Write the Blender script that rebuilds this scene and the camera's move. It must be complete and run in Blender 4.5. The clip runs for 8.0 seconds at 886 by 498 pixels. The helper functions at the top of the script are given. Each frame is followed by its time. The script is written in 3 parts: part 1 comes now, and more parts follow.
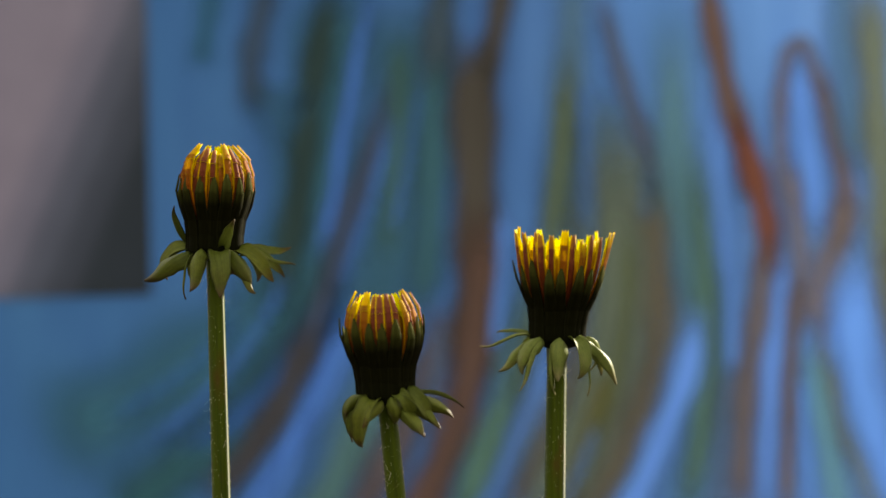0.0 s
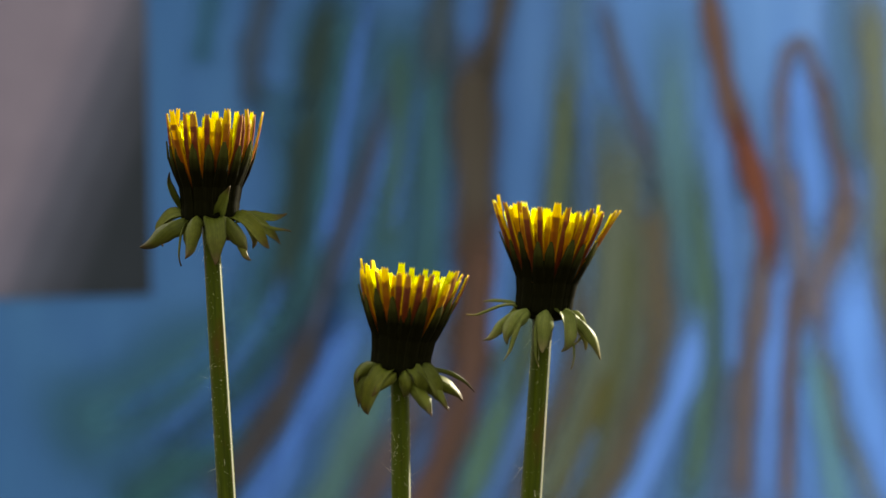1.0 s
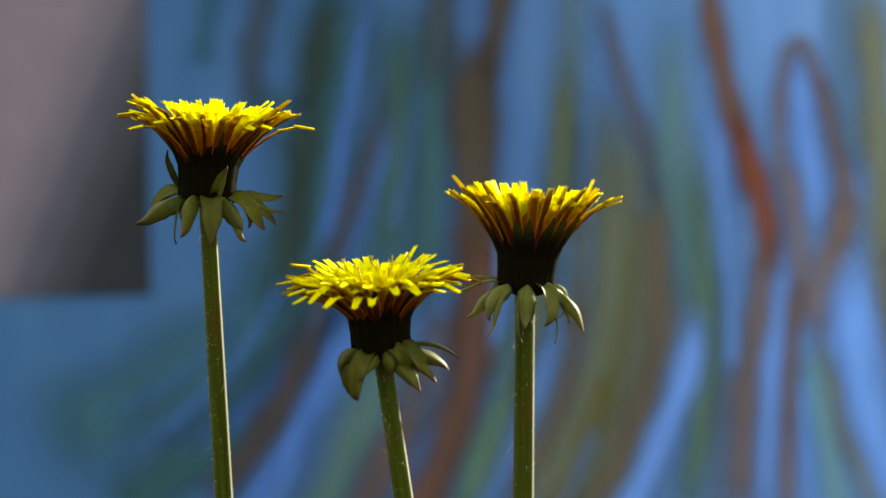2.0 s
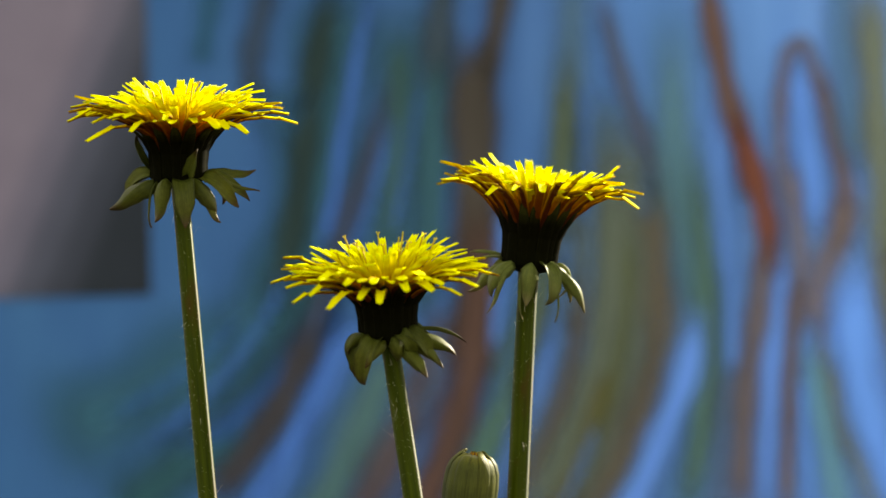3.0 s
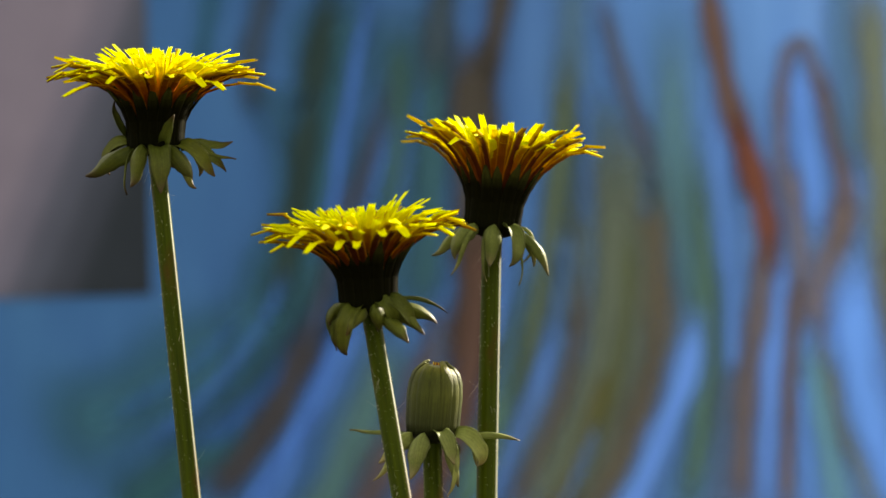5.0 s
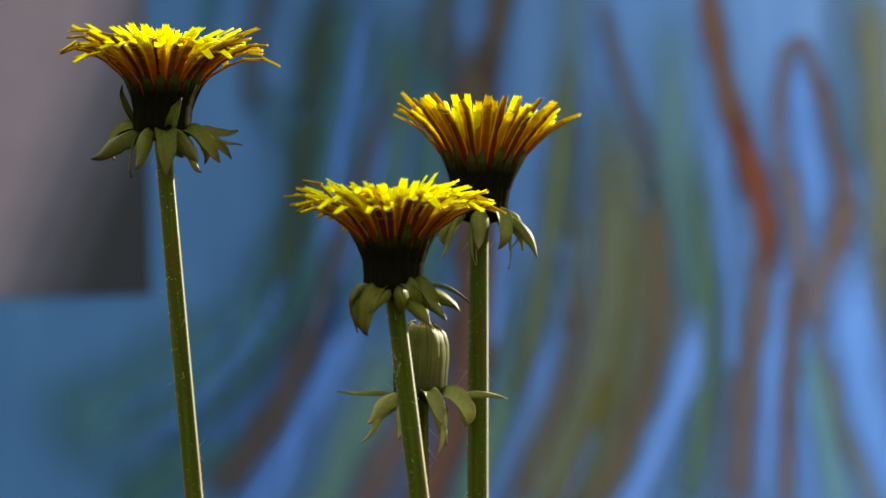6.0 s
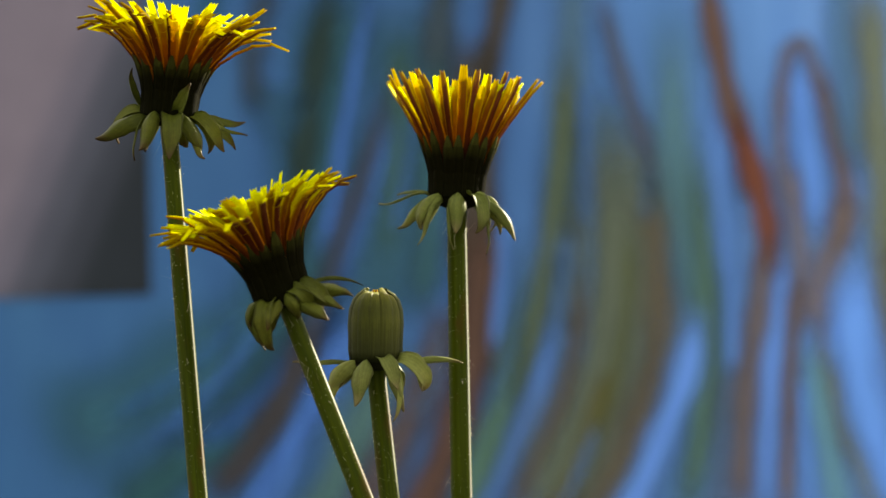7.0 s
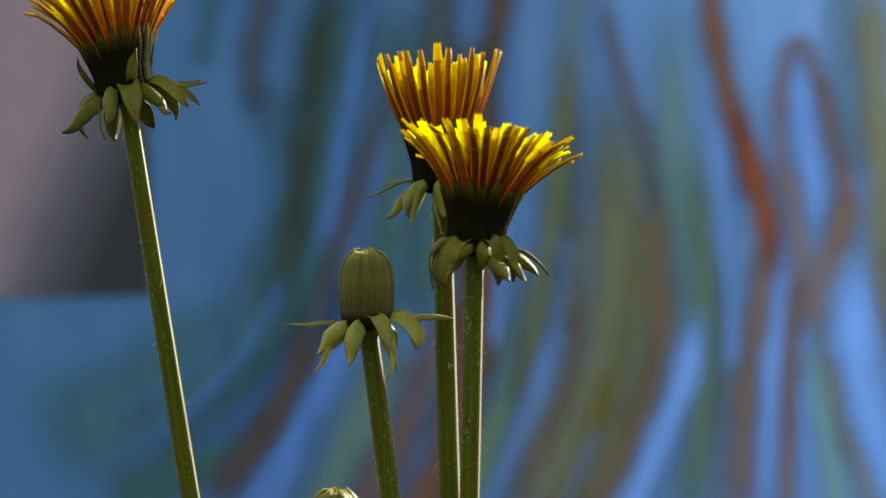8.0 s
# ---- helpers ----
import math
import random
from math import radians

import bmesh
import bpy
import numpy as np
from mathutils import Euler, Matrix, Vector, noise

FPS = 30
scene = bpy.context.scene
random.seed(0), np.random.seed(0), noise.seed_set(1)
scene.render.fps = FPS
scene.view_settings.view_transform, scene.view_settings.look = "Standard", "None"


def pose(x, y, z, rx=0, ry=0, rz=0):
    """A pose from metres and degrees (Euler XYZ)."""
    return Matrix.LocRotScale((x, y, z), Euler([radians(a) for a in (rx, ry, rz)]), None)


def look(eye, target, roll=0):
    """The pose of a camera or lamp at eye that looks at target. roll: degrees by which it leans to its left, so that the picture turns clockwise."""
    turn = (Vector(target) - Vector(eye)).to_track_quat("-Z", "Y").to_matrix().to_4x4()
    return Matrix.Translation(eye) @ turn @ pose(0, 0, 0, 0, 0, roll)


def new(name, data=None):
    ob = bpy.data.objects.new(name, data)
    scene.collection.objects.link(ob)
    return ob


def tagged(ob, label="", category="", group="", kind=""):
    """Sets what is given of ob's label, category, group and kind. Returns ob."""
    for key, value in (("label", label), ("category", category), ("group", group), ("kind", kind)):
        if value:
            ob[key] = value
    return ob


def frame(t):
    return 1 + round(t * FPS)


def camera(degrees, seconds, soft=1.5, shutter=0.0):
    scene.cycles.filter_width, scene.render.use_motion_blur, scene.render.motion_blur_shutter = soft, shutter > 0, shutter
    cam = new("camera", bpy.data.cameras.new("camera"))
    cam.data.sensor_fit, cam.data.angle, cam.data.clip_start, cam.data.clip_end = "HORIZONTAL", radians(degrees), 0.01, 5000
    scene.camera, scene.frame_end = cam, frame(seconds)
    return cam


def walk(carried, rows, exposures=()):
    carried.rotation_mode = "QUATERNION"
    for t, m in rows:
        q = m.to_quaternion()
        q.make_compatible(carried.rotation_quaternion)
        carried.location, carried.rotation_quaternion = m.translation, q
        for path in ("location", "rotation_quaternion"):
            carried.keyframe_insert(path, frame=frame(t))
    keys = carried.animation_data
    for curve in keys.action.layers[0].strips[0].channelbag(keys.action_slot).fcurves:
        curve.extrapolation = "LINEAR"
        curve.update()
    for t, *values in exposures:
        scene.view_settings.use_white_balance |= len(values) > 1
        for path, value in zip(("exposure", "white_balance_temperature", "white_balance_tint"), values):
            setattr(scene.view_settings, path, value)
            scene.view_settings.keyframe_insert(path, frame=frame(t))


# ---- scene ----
FOV = 22.0                      # a long lens, close to the flowers
AWAY = 0.427                    # from the lens to the plane of the tallest flower
EYE_Z = 0.128                   # height of the lens over the soil
BOARD = 1.10                    # from the lens to the painted board

cam = camera(FOV, 8.0, soft=1.5)
cam.data.dof.use_dof = True
cam.data.dof.focus_distance = AWAY - 0.004
cam.data.dof.aperture_fstop = 15.0
CAM_POSE = look((0, -AWAY, EYE_Z), (0, 0, EYE_Z))
walk(cam, [(0.0, CAM_POSE), (8.0, CAM_POSE)])

# ---- light: a bright sky, and a veiled sun high behind the flowers ----
SUN_EL, SUN_AZ = radians(25), radians(43)      # azimuth from +y towards +x
world = bpy.data.worlds.new("sky")
scene.world = world
world.use_nodes = True
wn = world.node_tree.nodes
sky = wn.new("ShaderNodeTexSky")
sky.sky_type, sky.sun_disc = "NISHITA", False
sky.sun_elevation, sky.sun_rotation = SUN_EL, SUN_AZ
veil = wn.new("ShaderNodeMix")                 # thin cloud takes most of the blue out of the sky
veil.data_type = "RGBA"
veil.inputs[0].default_value = 0.75
veil.inputs[7].default_value = (4.6, 4.6, 4.5, 1)
world.node_tree.links.new(sky.outputs[0], veil.inputs[6])
world.node_tree.links.new(veil.outputs[2], wn["Background"].inputs[0])
wn["Background"].inputs[1].default_value = 0.092
sun_data = bpy.data.lights.new("sun", "SUN")
sun_data.energy, sun_data.angle, sun_data.color = 5.0, radians(2), (1.0, 0.98, 0.93)
sun = new("sun", sun_data)
to_sun = Vector((math.sin(SUN_AZ) * math.cos(SUN_EL), math.cos(SUN_AZ) * math.cos(SUN_EL), math.sin(SUN_EL)))
sun.matrix_world = look(to_sun * 3, (0, 0, 0))
scene.view_settings.exposure = 2.22
scene.view_settings.use_white_balance = True
scene.view_settings.white_balance_temperature = 8200
scene.view_settings.white_balance_tint = 7


# ---- materials ----
def lin(r, g, b):
    """Linear colour from 0..255 paint values."""
    return tuple((c / 255 / 12.92) if c / 255 <= 0.04045 else ((c / 255 + 0.055) / 1.055) ** 2.4 for c in (r, g, b)) + (1.0,)


class Nodes:
    """A short hand for node trees."""

    def __init__(self, name, rough=0.6, gloss=0.25):
        self.mat = bpy.data.materials.new(name)
        self.mat.use_nodes = True
        self.tree = self.mat.node_tree
        self.bsdf = self.tree.nodes["Principled BSDF"]
        self.out = self.tree.nodes["Material Output"]
        self.bsdf.inputs["Roughness"].default_value = rough
        self.bsdf.inputs["Specular IOR Level"].default_value = gloss

    def add(self, kind, **fields):
        node = self.tree.nodes.new("ShaderNode" + kind)
        for key, value in fields.items():
            node.inputs[key].default_value = value
        return node

    def link(self, a, b):
        self.tree.links.new(a, b)

    def ramp(self, source, stops, smooth=False):
        node = self.tree.nodes.new("ShaderNodeValToRGB")
        cr = node.color_ramp
        if smooth:
            cr.interpolation = "EASE"
        while len(cr.elements) < len(stops):
            cr.elements.new(0.5)
        for el, (at, col) in zip(cr.elements, stops):
            el.position, el.color = at, col if len(col) == 4 else (*col, 1)
        self.link(source, node.inputs[0])
        return node.outputs[0]

    def mix(self, fac, a, b, blend="MIX"):
        node = self.tree.nodes.new("ShaderNodeMix")
        node.data_type, node.blend_type = "RGBA", blend
        for at, v in ((0, fac), (6, a), (7, b)):
            if isinstance(v, bpy.types.NodeSocket):
                self.link(v, node.inputs[at])
            else:
                node.inputs[at].default_value = v if at == 0 or len(v) == 4 else (*v, 1)
        return node.outputs[2]

    def coords(self, which="Object", scale=(1, 1, 1)):
        tc = self.tree.nodes.new("ShaderNodeTexCoord")
        mp = self.tree.nodes.new("ShaderNodeMapping")
        mp.inputs["Scale"].default_value = scale
        self.link(tc.outputs[which], mp.inputs[0])
        return mp.outputs[0]

    def noise(self, vec, scale, detail=4.0, rough=0.55):
        n = self.add("TexNoise", Scale=scale, Detail=detail, Roughness=rough)
        self.link(vec, n.inputs["Vector"])
        return n.outputs["Fac"]

    def uv(self):
        s = self.tree.nodes.new("ShaderNodeSeparateXYZ")
        tc = self.tree.nodes.new("ShaderNodeTexCoord")
        self.link(tc.outputs["UV"], s.inputs[0])
        return s.outputs[0], s.outputs[1]

    def random(self):
        return self.tree.nodes.new("ShaderNodeObjectInfo").outputs["Random"]

    def bump(self, height, strength, distance):
        b = self.add("Bump", Strength=strength, Distance=distance)
        self.link(height, b.inputs["Height"])
        self.link(b.outputs[0], self.bsdf.inputs["Normal"])

    def colour(self, col):
        self.link(col, self.bsdf.inputs["Base Color"])

    def leafy(self, col, share, glow=None):
        """Lets a share of the light through, as thin plant tissue does."""
        t = self.tree.nodes.new("ShaderNodeBsdfTranslucent")
        self.link(glow or col, t.inputs[0])
        m = self.add("MixShader", Fac=share)
        self.link(self.bsdf.outputs[0], m.inputs[1])
        self.link(t.outputs[0], m.inputs[2])
        self.link(m.outputs[0], self.out.inputs[0])


def petal_material(name, striped, rusty=True, sunlit=False):
    k = Nodes(name, 0.7, 0.06)
    u, v = k.uv()
    fine = k.noise(k.coords("Object", (9000, 9000, 700)), 1.0, 3)
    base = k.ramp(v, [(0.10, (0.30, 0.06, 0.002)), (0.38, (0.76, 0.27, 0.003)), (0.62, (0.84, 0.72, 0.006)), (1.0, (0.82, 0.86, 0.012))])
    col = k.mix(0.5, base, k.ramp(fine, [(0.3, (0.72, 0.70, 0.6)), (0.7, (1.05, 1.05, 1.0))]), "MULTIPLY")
    inner = col
    if striped:
        a, b = (0.05, 0.17) if rusty else (0.10, 0.24)
        band = k.ramp(u, [(a, (0, 0, 0)), (b, (1, 1, 1)), (1 - b, (1, 1, 1)), (1 - a, (0, 0, 0))])
        # Backs near black at the foot: the shade of the head put into colour.
        if sunlit:
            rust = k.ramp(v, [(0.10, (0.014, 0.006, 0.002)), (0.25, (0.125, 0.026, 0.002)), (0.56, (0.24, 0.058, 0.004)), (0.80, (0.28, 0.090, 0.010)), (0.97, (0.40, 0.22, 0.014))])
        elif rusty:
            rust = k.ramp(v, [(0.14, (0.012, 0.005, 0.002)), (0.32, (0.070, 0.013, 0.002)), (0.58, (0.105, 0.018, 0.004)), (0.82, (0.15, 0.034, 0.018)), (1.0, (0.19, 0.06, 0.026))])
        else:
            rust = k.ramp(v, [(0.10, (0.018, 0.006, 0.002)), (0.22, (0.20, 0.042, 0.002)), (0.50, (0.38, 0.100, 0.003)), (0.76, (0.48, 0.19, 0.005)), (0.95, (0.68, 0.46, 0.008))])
        rust = k.mix(0.5, rust, k.ramp(fine, [(0.35, (0.45, 0.4, 0.4)), (0.65, (1, 1, 1))]), "MULTIPLY")
        col = k.mix(band, k.mix(0.65, col, (0.36, 0.11, 0.003)), rust)
    k.colour(col)
    k.bump(fine, 0.25, 0.0001)
    k.leafy(col, 0.26 if striped and rusty and not sunlit else 0.42, k.mix(0.22 if sunlit else 0.10 if rusty else 0.30, col, inner) if striped else None)
    return k.mat


def bract_material(name, dark, mid, tip, through_share, streaks, rim=0.5, rough=0.8, gloss=0.01, mixed=1.0):
    k = Nodes(name, rough, gloss)
    u, v = k.uv()
    obj = k.coords("Object", (2600, 2600, 160))
    grain = k.noise(obj, 1.0, 4)
    spots = k.noise(k.coords("Object", (420, 420, 420)), 1.0, 3)
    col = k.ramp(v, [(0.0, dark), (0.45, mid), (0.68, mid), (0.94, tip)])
    col = k.mix(streaks, col, k.ramp(grain, [(0.3, (0.45, 0.48, 0.42)), (0.7, (1.25, 1.2, 1.1))]), "MULTIPLY")
    col = k.mix(0.5, col, k.ramp(spots, [(0.35, (0.7, 0.72, 0.6)), (0.65, (1.1, 1.08, 1.0))]), "MULTIPLY")
    veins = k.noise(k.coords("UV", (15, 1.1, 1)), 1.0, 3)
    col = k.mix(streaks + 0.25, col, k.ramp(veins, [(0.34, (0.62, 0.64, 0.56)), (0.66, (1.18, 1.16, 1.06))]), "MULTIPLY")
    margin = k.ramp(u, [(0.0, (1, 1, 1)), (0.10, (0, 0, 0)), (0.90, (0, 0, 0)), (1.0, (1, 1, 1))])
    col = k.mix(mixed, col, k.ramp(k.random(), [(0.0, (0.70, 0.70, 0.66)), (0.5, (1.0, 1.0, 1.0)), (1.0, (1.22, 1.12, 0.95))]), "MULTIPLY")
    worn = k.noise(k.coords("Object", (170, 170, 120)), 1.0, 5, 0.7)
    col = k.mix(k.ramp(worn, [(0.56, (0, 0, 0)), (0.74, (0.35, 0.35, 0.35))]), col, tip)
    col = k.mix(margin, col, k.mix(rim, col, (0.010, 0.010, 0.004)))
    k.colour(col)
    k.bump(veins, 0.5, 0.0003)
    k.leafy(col, through_share)
    return k.mat


def stem_material():
    k = Nodes("stem_skin", 0.45, 0.08)
    streak = k.noise(k.coords("Object", (1700, 1700, 45)), 1.0, 4)
    blot = k.noise(k.coords("Object", (260, 260, 90)), 1.0, 4)
    col = k.ramp(streak, [(0.3, (0.018, 0.029, 0.0009)), (0.7, (0.046, 0.063, 0.0020))])
    col = k.mix(k.ramp(blot, [(0.5, (0, 0, 0)), (0.75, (1, 1, 1))]), col, (0.055, 0.032, 0.006))
    flecks = k.ramp(k.noise(k.coords("Object", (1300, 1300, 380)), 1.0, 2), [(0.84, (0, 0, 0)), (0.94, (0.15, 0.15, 0.15))])
    col = k.mix(flecks, col, (0.38, 0.36, 0.24))
    k.colour(col)
    k.bump(streak, 0.12, 0.0002)
    k.link(k.ramp(blot, [(0.35, (0.40, 0.40, 0.40)), (0.65, (0.60, 0.60, 0.60))]), k.bsdf.inputs["Roughness"])
    along = k.tree.nodes.new("ShaderNodeTangent")            # the fine ribs along the stem draw the gloss out
    along.direction_type, along.axis = "RADIAL", "Z"
    k.link(along.outputs[0], k.bsdf.inputs["Tangent"])
    k.bsdf.inputs["Anisotropic"].default_value = 0.9
    k.bsdf.inputs["Anisotropic Rotation"].default_value = 0.25
    k.leafy(col, 0.12)
    return k.mat


def plain_material(name, a, b, scale, rough=0.7, bump=0.2, dist=0.001, share=0.0):
    k = Nodes(name, rough)
    n = k.noise(k.coords("Object", (scale, scale, scale)), 1.0, 5)
    col = k.ramp(n, [(0.3, a), (0.7, b)])
    k.colour(col)
    k.bump(n, bump, dist)
    if share:
        k.leafy(col, share)
    return k.mat


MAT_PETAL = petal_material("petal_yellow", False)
MAT_PETAL_BACK = petal_material("petal_rust_back", True)
# Golden backs: the glow of light through the petal put into the rust colour.
MAT_PETAL_BACK_SUNLIT = petal_material("petal_sunlit_back", True, True, True)
MAT_PETAL_BACK_PALE = petal_material("petal_amber_back", True, False)
# Near-black feet and middles: shade beneath the petals put into the bracts' green.
MAT_BRACT = bract_material("bract_green_shaded", (0.0050, 0.0055, 0.0022), (0.0048, 0.0046, 0.0015), (0.040, 0.042, 0.011), 0.04, 0.7, 0.5, 0.8, 0.01, 0.0)
MAT_BUD = bract_material("bud_green", (0.018, 0.023, 0.012), (0.058, 0.070, 0.017), (0.120, 0.128, 0.028), 0.06, 0.5, 0.45, 0.5, 0.08)
MAT_SEPAL = bract_material("sepal_green", (0.070, 0.092, 0.016), (0.094, 0.112, 0.020), (0.070, 0.045, 0.020), 0.24, 0.35, 0.5, 0.5, 0.12)
MAT_SEPAL_PALE = bract_material("sepal_pale", (0.130, 0.165, 0.044), (0.160, 0.195, 0.052), (0.20, 0.17, 0.08), 0.25, 0.35, 0.5, 0.5, 0.12)
MAT_SEPAL_LIGHT = bract_material("sepal_light", (0.180, 0.220, 0.070), (0.220, 0.255, 0.085), (0.26, 0.22, 0.11), 0.25, 0.35, 0.5, 0.5, 0.12)
MAT_STEM = stem_material()
MAT_HAIR = plain_material("hair_white", (0.5, 0.45, 0.36), (0.65, 0.6, 0.5), 900, 0.6, 0.0, 0.001, 0.3)
MAT_STIGMA = plain_material("stigma_yellow", (0.40, 0.28, 0.01), (0.58, 0.44, 0.02), 1500, 0.6, 0.1, 0.0002, 0.2)
MAT_SOIL = plain_material("soil", (0.010, 0.008, 0.006), (0.034, 0.026, 0.018), 60, 0.95, 0.8, 0.01)


def ground_coat():
    """The blue ground coat of the painted board: deeper at one end, streaked by the brush."""
    k = Nodes("blue_paint", 0.8)
    sep = k.tree.nodes.new("ShaderNodeSeparateXYZ")
    k.link(k.coords("Object", (1, 1, 1)), sep.inputs[0])
    wide = k.add("MapRange")
    for at, v in (("From Min", -0.214), ("From Max", 0.214)):
        wide.inputs[at].default_value = v
    k.link(sep.outputs[0], wide.inputs[0])
    col = k.ramp(wide.outputs[0], [(0.0, lin(48, 98, 150)), (0.3, lin(48, 94, 148)), (0.55, lin(58, 103, 163)), (0.75, lin(83, 135, 204)), (1.0, lin(112, 164, 238))])
    brush = k.noise(k.coords("Object", (60, 60, 9)), 1.0, 4)
    col = k.mix(0.85, col, k.ramp(brush, [(0.32, (0.78, 0.84, 0.90)), (0.68, (1.12, 1.10, 1.06))]), "MULTIPLY")
    cloud = k.noise(k.coords("Object", (14, 14, 7)), 1.0, 2)
    col = k.mix(0.6, col, k.ramp(cloud, [(0.35, (0.82, 0.92, 0.98)), (0.65, (1.10, 1.06, 1.04))]), "MULTIPLY")
    k.colour(col)
    k.bump(brush, 0.15, 0.001)
    return k.mat


def wash(rgb, strength=0.9, soft=0.42):
    """A thin wash of paint, feathered at its sides and its ends."""
    k = Nodes("paint_wash", 0.8, 0.1)
    u, v = k.uv()
    brush = k.noise(k.coords("Object", (110, 110, 14)), 1.0, 4)
    base = lin(*rgb)
    k.colour(k.ramp(brush, [(0.3, tuple(c * 0.82 for c in base[:3])), (0.7, tuple(c * 1.16 for c in base[:3]))]))
    side = k.ramp(u, [(0.0, (0, 0, 0)), (soft, (1, 1, 1)), (1 - soft, (1, 1, 1)), (1.0, (0, 0, 0))], True)
    ends = k.ramp(v, [(0.0, (0, 0, 0)), (0.2, (1, 1, 1)), (0.8, (1, 1, 1)), (1.0, (0, 0, 0))], True)
    both = k.mix(1.0, side, ends, "MULTIPLY")
    both = k.mix(1.0, both, (strength, strength, strength), "MULTIPLY")
    clear = k.tree.nodes.new("ShaderNodeBsdfTransparent")
    m = k.tree.nodes.new("ShaderNodeMixShader")
    k.link(both, m.inputs[0])
    k.link(clear.outputs[0], m.inputs[1])
    k.link(k.bsdf.outputs[0], m.inputs[2])
    k.link(m.outputs[0], k.out.inputs[0])
    return k.mat


def grey_shadow_coat():
    """The grey field: mauve, with a slanted soft shadow put into its colour."""
    k = Nodes("grey_shadow_paint", 0.8)
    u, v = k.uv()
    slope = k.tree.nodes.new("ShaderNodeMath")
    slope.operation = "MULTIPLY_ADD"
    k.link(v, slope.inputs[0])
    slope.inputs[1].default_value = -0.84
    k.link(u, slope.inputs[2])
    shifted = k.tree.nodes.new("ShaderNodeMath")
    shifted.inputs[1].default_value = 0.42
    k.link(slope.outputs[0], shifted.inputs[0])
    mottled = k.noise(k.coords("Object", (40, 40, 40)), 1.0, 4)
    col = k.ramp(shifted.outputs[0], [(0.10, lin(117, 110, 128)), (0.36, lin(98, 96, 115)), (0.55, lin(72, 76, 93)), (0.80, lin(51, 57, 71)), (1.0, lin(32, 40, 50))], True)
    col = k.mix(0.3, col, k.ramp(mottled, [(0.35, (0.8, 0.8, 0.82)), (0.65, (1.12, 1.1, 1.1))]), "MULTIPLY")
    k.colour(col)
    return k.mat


# ---- mesh helpers ----
def finish(bm, name, materials, smooth=True):
    me = bpy.data.meshes.new(name)
    bm.normal_update()
    bm.to_mesh(me)
    bm.free()
    for m in materials:
        me.materials.append(m)
    if smooth:
        me.polygons.foreach_set("use_smooth", [True] * len(me.polygons))
    return me


def part(name, data, parent, label="", m=None):
    ob = new(name, data)
    ob.parent = parent
    if m is not None:
        ob.matrix_basis = m
    return tagged(ob, label)


def box(bm, x0, x1, y0, y1, z0, z1):
    vs = [bm.verts.new((x, y, z)) for x in (x0, x1) for y in (y0, y1) for z in (z0, z1)]
    for f in ((0, 1, 3, 2), (4, 6, 7, 5), (0, 4, 5, 1), (2, 3, 7, 6), (0, 2, 6, 4), (1, 5, 7, 3)):
        bm.faces.new([vs[i] for i in f])


def lathe(profile, n, wobble=0.0, ribs=0):
    """A turned body from (radius, height) pairs, ribbed round its side."""
    bm = bmesh.new()
    rings = []
    for r, h in profile:
        ring = []
        for j in range(n):
            a = math.tau * j / n
            rr = r * (1 + wobble * (0.5 * math.cos(ribs * a) if ribs else 0.0))
            ring.append(bm.verts.new((rr * math.sin(a), -rr * math.cos(a), h)))
        rings.append(ring)
    for lo, hi in zip(rings, rings[1:]):
        for j in range(n):
            bm.faces.new((lo[j], lo[(j + 1) % n], hi[(j + 1) % n], hi[j]))
    bm.faces.new(rings[0][::-1])
    bm.faces.new(rings[-1])
    return bm


